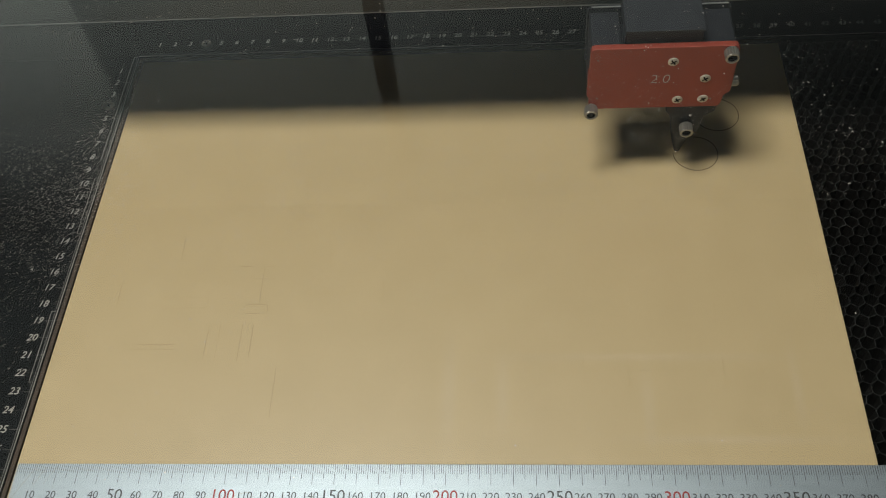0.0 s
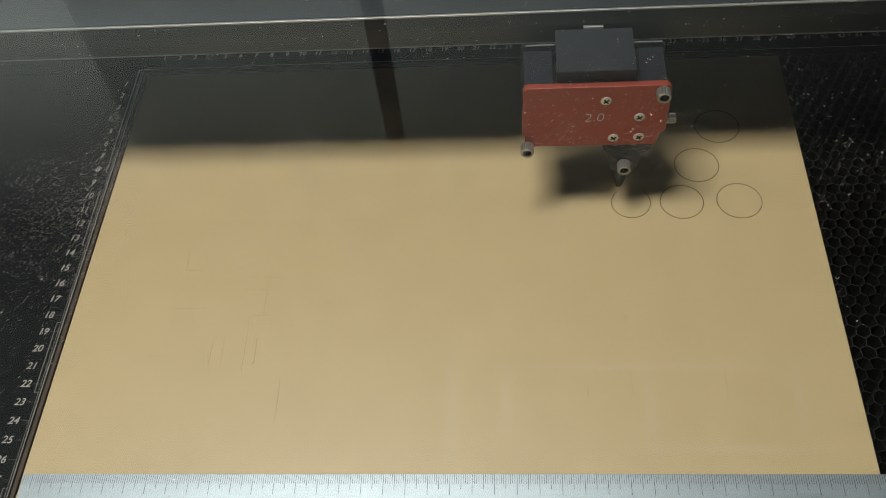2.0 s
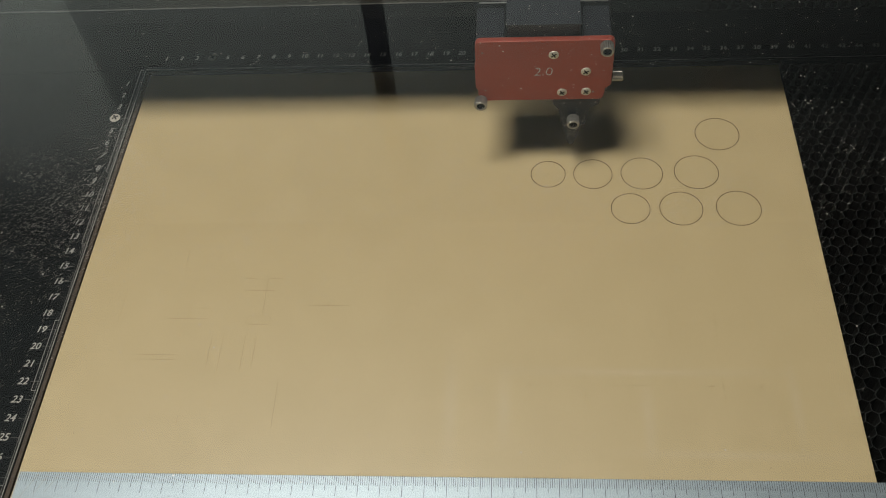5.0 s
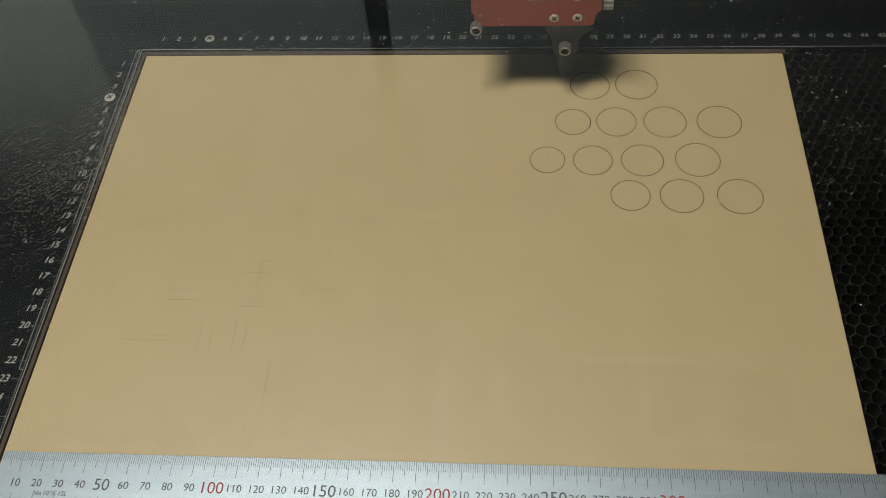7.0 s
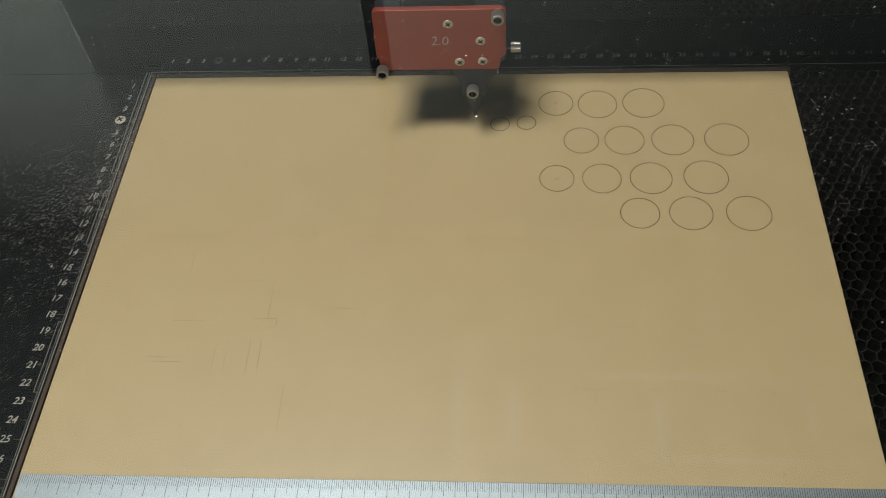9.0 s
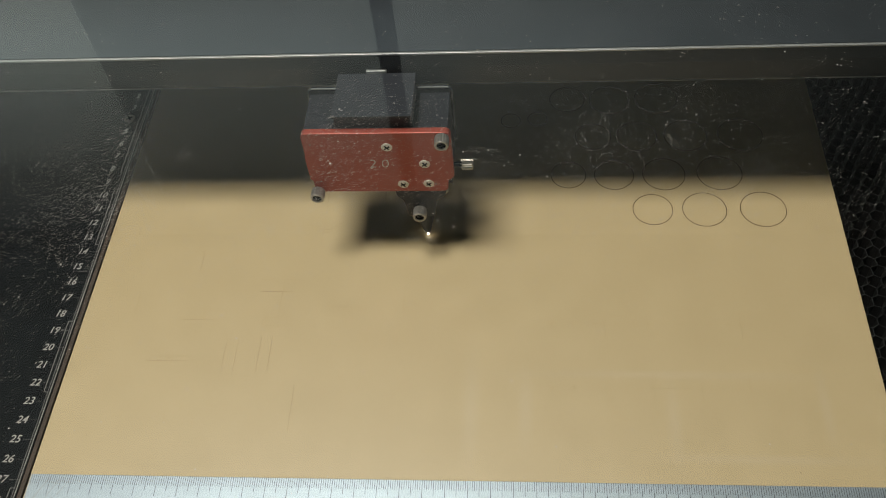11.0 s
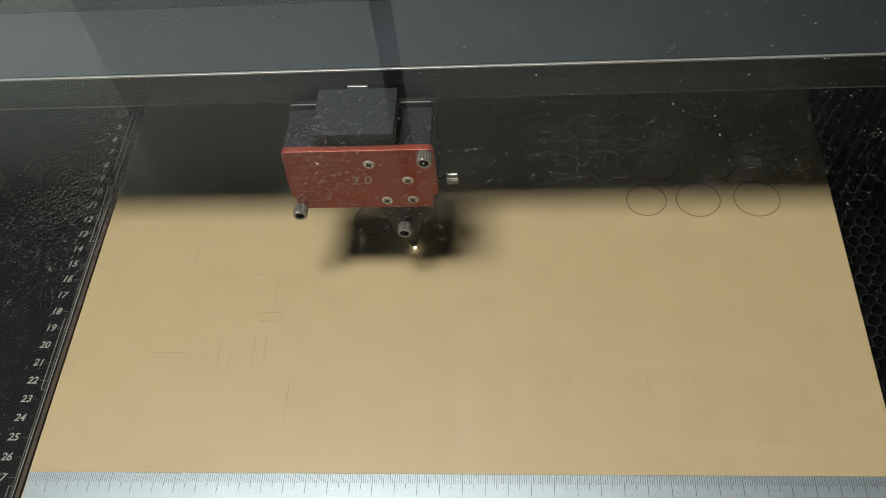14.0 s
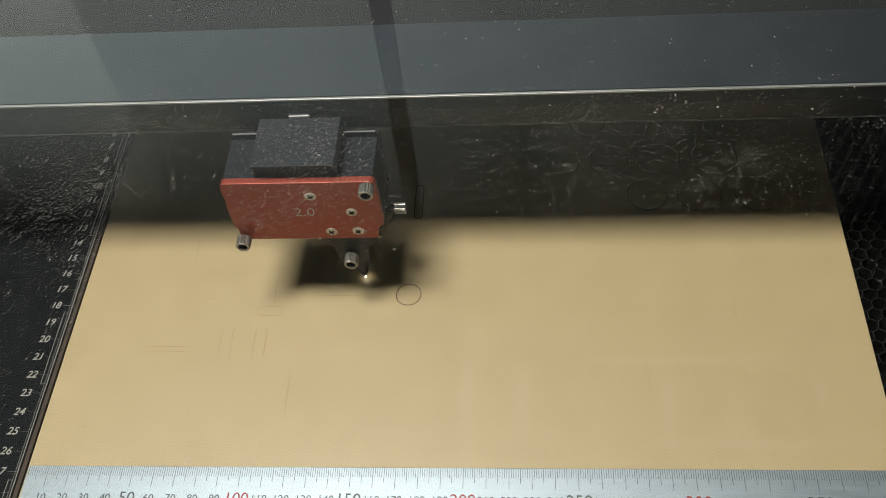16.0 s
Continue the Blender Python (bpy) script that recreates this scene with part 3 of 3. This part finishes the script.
# ---- gantry beam ----
gantry = tagged(new("gantry_beam"), "black gantry beam with bare metal front edge", "gantry")
part("top_cover", prism([(0.0215, 0.1040), (0.0207, 0.1050), (0.0207, 0.1068), (0.0212, 0.1078), (0.066, 0.1078), (0.066, 0.1040)], X0 + 0.004, X1 - 0.004, "x"), M_BEAM, gantry, "satin black top cover")
part("front_edge", box(X0 + 0.004, X1 - 0.004, 0.0190, 0.0204, 0.1071, 0.1081, 0.0003), M_RIM, gantry, "bright bare metal edge")
part("front_lip", box(X0 + 0.004, X1 - 0.004, 0.0195, 0.0204, 0.0995, 0.1068, 0.0003), M_LIP, gantry, "matt black front lip")
part("rail", box(X0 + 0.004, X1 - 0.004, 0.0225, 0.062, 0.086, 0.0990, 0.001), M_CASE, gantry, "black linear rail")
part("rail_edge", box(X0 + 0.004, X1 - 0.004, 0.0220, 0.0224, 0.0863, 0.0866), M_ENGRAVE_DIM, gantry)
part("rear_tray", box(X0 + 0.004, X1 - 0.004, 0.0665, 0.135, 0.088, 0.0960, 0.001), M_CASE, gantry, "dark rear cable tray")

# ---- laser head, origin at the spot on the board ----
head = tagged(new("laser_carriage"), "black laser carriage with red front plate and steel bolts", "laser carriage")
part("carriage", box(-0.0360, 0.0022, -0.0075, 0.0165, 0.050, 0.0790, 0.0008), M_BODY, head, "black anodised carriage block")
part("side_block", box(-0.0500, -0.0362, -0.0075, 0.0165, 0.050, 0.0866, 0.0004), M_BODY, head)
part("side_block", box(0.0024, 0.0165, -0.0075, 0.0165, 0.050, 0.0866, 0.0004), M_BODY, head)
part("back_plate", prism([(-0.0510, 0.055), (0.0175, 0.055), (0.0175, 0.0872), (0.0155, 0.0892), (-0.0490, 0.0892), (-0.0510, 0.0872)], 0.0168, 0.0188, "y", 0.0002), M_BODY, head)
for a, b in ((-0.0490, -0.0352), (0.0015, 0.0158)):
    part("plate_rim", box(a, b, 0.0168, 0.0175, 0.0891, 0.0895), M_RIM, head, "bare metal top edge")
part("motor", box(-0.0346, 0.0008, -0.0070, 0.0185, 0.0874, 0.0955, 0.0004), M_BODY, head, "matt black motor housing")
part("motor_cover", box(-0.0350, 0.0012, -0.0090, 0.0190, 0.0956, 0.0968, 0.0001), M_MOTOR, head, "dark grey flat motor cover")
part("belt_clip", box(-0.0217, -0.0123, 0.0186, 0.0204, 0.0968, 0.0984, 0.0003), M_RIM, head, "pale metal clip")
plate_outline = [(-0.0506, 0.0860), (-0.0498, 0.0877), (-0.0482, 0.0884), (0.0158, 0.0884), (0.0172, 0.0877), (0.0180, 0.0860), (0.0180, 0.0585), (0.0150, 0.0560), (0.0146, 0.0500), (0.0134, 0.0488), (0.0120, 0.0484),
                 (-0.0500, 0.0484), (-0.0500, 0.0565), (-0.0512, 0.0575), (-0.0512, 0.0730), (-0.0506, 0.0740)]
plate = part("front_plate", prism(plate_outline, -0.0112, -0.0078, "y", 0.0003), M_RED, head, "red anodised front plate")
write("engraving", "2.0", 0.0080, pose(-0.0168, -0.01122, 0.0680, 90), plate, M_ENGRAVE, 0.1, -0.00013, 0.00003, "pale engraved version figures")
for x, z in ((-0.0117, 0.0793), (0.0047, 0.0678), (-0.0068, 0.0537), (0.0055, 0.0540)):
    cross_screw("screw", x, -0.0113, z, head, 0.0026, "y")
for x, z in ((-0.047, 0.0815), (0.0118, 0.0845), (0.0090, 0.0540), (-0.0462, 0.0560)):
    part("pin_hole", lathe([(0.0005, 0.0), (0.0005, 0.0001), (0, 0.0001)], pose(x, -0.01125, z, 90), 10), M_ENGRAVE_DIM, head)


def cap_bolt(x, y, z, length=0.0052, r=0.0031, turn=(90, 0, 0)):
    """A knurled socket-head bolt; its head ends at y."""
    m = pose(x, y, z, *turn)
    bm = bmesh.new()
    n = 36
    prof = [(r * 0.70, -0.0022), (r * 0.74, 0), (r * 0.93, 0), (r, -0.0005), (r, -length), (0, -length)]
    rings = []
    for q, (rad, h) in enumerate(prof[:-1]):
        rings.append([bm.verts.new(m @ Vector(((rad + (0.00028 if q in (3, 4) and i % 2 else 0)) * math.cos(2 * math.pi * i / n), (rad + (0.00028 if q in (3, 4) and i % 2 else 0)) * math.sin(2 * math.pi * i / n), h))) for i in range(n)])
    for a, b in zip(rings, rings[1:]):
        for i in range(n):
            bm.faces.new((a[i], a[(i + 1) % n], b[(i + 1) % n], b[i]))
    bmesh.ops.recalc_face_normals(bm, faces=bm.faces)
    ob = part("cap_bolt", bm, M_BOLT, head, "bright steel socket-head bolt")
    part("socket", lathe([(r * 0.73, -0.0008), (0, -0.0008)], m, 12), M_SOCKET, ob)
    return ob


cap_bolt(-0.0488, -0.0165, 0.0492)
cap_bolt(0.0140, -0.0165, 0.0850)
cap_bolt(-0.0004, -0.0170, 0.0350)
cap_bolt(0.0258, 0.0060, 0.0485, 0.0055, 0.0025, (0, 90, 0))
part("bolt_shank", lathe([(0.0013, 0.0), (0.0013, 0.0045)], pose(0.0163, 0.0060, 0.0485, 0, 90, 0), 12), M_BODY, head)
part("screw_tab", box(0.0085, 0.0135, -0.004, -0.0005, 0.0385, 0.0400, 0.0004), M_BOLT, head, "small bright metal tab")
# nozzle: a clamp block that narrows to a cone
part("clamp", prism([(-0.0120, 0.0505), (0.0140, 0.0505), (0.0128, 0.0440), (0.0080, 0.0400), (0.0065, 0.0285), (-0.0065, 0.0285), (-0.0080, 0.0400), (-0.0110, 0.0440)], -0.0105, 0.0080, "y", 0.0005), M_BODY, head, "black nozzle clamp")
part("nozzle", lathe([(0.0058, 0.030), (0.0058, 0.0245), (0.0050, 0.0190), (0.0024, 0.0075), (0.0016, 0.0046), (0.0008, 0.0046), (0.0008, 0.012)], pose(0, -0.001, 0)), M_BODY, head, "black tapered nozzle", True)
flame = part("flame", lathe([(0, 0.0002), (0.00035, 0.0005), (0.0004, 0.0010), (0.0002, 0.0024), (0, 0.0032)], pose(0, -0.0004, 0), 12), M_SPARK, head, "white-hot laser flame")

# ---- cut rings: x, y, diameter, seconds when cut ----
RINGS = [
    (0.3303, -0.0841, 0.0238, 0.16), (0.3449, -0.0558, 0.0243, 0.0), (0.3497, -0.1096, 0.0233, 0.65), (0.3196, -0.1096, 0.0226, 1.1), (0.2928, -0.1095, 0.0206, 1.8),
    (0.3006, -0.0847, 0.0226, 3.2), (0.2738, -0.0849, 0.0211, 3.8), (0.2491, -0.0847, 0.0189, 4.6), (0.3150, -0.0559, 0.0234, 5.1), (0.2880, -0.0559, 0.0220, 5.5),
    (0.2636, -0.0560, 0.0197, 5.9), (0.3009, -0.0260, 0.0239, 6.35), (0.2741, -0.0268, 0.0225, 6.8), (0.2498, -0.0257, 0.0200, 7.2), (0.2324, -0.0415, 0.0110, 8.2),
    (0.2170, -0.0425, 0.0110, 8.65), (0.1482, -0.1196, 0.0210, 12.45), (0.1700, -0.1717, 0.0125, 15.2),
]
SLOTS = [(0.1717, -0.1120, 0.0042, 0.0230, 11.35)]


def ring(d, width=0.00036, first=0, last=72):
    """A burnt circle of 72 steps, or the arc of it from the first step to the last."""
    bm = bmesh.new()
    n, r = 72, d / 2
    whole = last - first == n
    steps = range(first, last if whole else last + 1)
    loops = [[bm.verts.new((q * math.cos(2 * math.pi * i / n), q * math.sin(2 * math.pi * i / n), z)) for i in steps] for q, z in ((r - width / 2, -0.0004), (r - width / 2, 0), (r + width / 2, 0), (r + width / 2, -0.0004))]
    m = len(loops[0])
    for a, b in zip(loops, loops[1:]):
        for i in range(m if whole else m - 1):
            bm.faces.new((a[i], a[(i + 1) % m], b[(i + 1) % m], b[i]))
    return bm


def passing(x, y, t):
    """When, about t, the nozzle comes nearest to a point of the cut."""
    best = (9.0, t)
    for k in range(-6, 7):
        u = t + 0.05 * k
        for (t0, x0, y0), (t1, x1, y1) in zip(HEAD_ROWS, HEAD_ROWS[1:]):
            if t0 <= u < t1:
                f = (u - t0) / (t1 - t0)
                best = min(best, (math.hypot(x0 + (x1 - x0) * f - x, y0 + (y1 - y0) * f - y), u))
    return max(0.06, best[1])


def slot(w, h, width=0.0004):
    pts = []
    for k in range(25):
        a = math.pi * k / 24
        pts.append((w / 2 * math.cos(a), h / 2 - w / 2 + w / 2 * math.sin(a)))
    for k in range(25):
        a = math.pi + math.pi * k / 24
        pts.append((w / 2 * math.cos(a), -h / 2 + w / 2 + w / 2 * math.sin(a)))
    return strokes([(*p, *q, width) for p, q in zip(pts, pts[1:] + pts[:1])], -0.0004, 0)


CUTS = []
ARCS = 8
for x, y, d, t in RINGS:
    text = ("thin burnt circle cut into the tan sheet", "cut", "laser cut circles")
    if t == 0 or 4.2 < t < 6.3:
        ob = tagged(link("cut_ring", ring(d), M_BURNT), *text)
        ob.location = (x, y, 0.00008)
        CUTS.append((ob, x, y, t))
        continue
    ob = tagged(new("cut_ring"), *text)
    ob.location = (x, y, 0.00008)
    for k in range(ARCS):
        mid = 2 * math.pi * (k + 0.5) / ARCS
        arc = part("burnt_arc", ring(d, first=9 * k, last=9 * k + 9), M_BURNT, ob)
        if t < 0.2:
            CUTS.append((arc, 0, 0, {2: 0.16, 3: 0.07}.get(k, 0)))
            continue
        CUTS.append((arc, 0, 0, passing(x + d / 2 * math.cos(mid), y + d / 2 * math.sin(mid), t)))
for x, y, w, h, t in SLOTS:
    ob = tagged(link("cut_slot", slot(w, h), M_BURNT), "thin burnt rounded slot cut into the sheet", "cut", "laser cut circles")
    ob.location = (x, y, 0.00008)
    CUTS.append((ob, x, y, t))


# ---- motion ----
FLAME_ROWS = [
    (0, 0.0019), (0.15, 0.0019), (0.25, 0.006), (0.4, 0.006), (0.5, 0.0017), (1.1, 0.0017), (1.3, 0.0021), (2.9, 0.0021), (3.3, 0.0017), (4.2, 0.0021),
    (6.2, 0.006), (7.6, 0.006), (7.9, 0.0017), (8.7, 0.0017), (9.5, 0.0021), (11, 0.0004), (11.4, 0), (12.1, 0.0021), (12.25, 0.006), (12.35, 0.006), (12.5, 0.0004),
    (14.4, 0), (14.6, 0.0020), (14.9, 0.006), (15.1, 0.006), (15.3, 0.0021), (15.7, 0.0020), (16, 0.0006),
]


def motions():
    walk(head, [(t, pose(x, y, 0)) for t, x, y in HEAD_ROWS])
    # the flame draws back into the nozzle where the beam is off
    walk(flame, [(t, pose(0, 0, z)) for t, z in FLAME_ROWS])
    walk(gantry, [(t, pose(0, y, 0)) for t, x, y in HEAD_ROWS])
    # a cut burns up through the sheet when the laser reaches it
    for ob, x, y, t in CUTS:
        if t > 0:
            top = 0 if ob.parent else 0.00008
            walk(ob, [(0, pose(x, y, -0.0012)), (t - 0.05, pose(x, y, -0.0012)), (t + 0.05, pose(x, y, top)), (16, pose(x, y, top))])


motions()
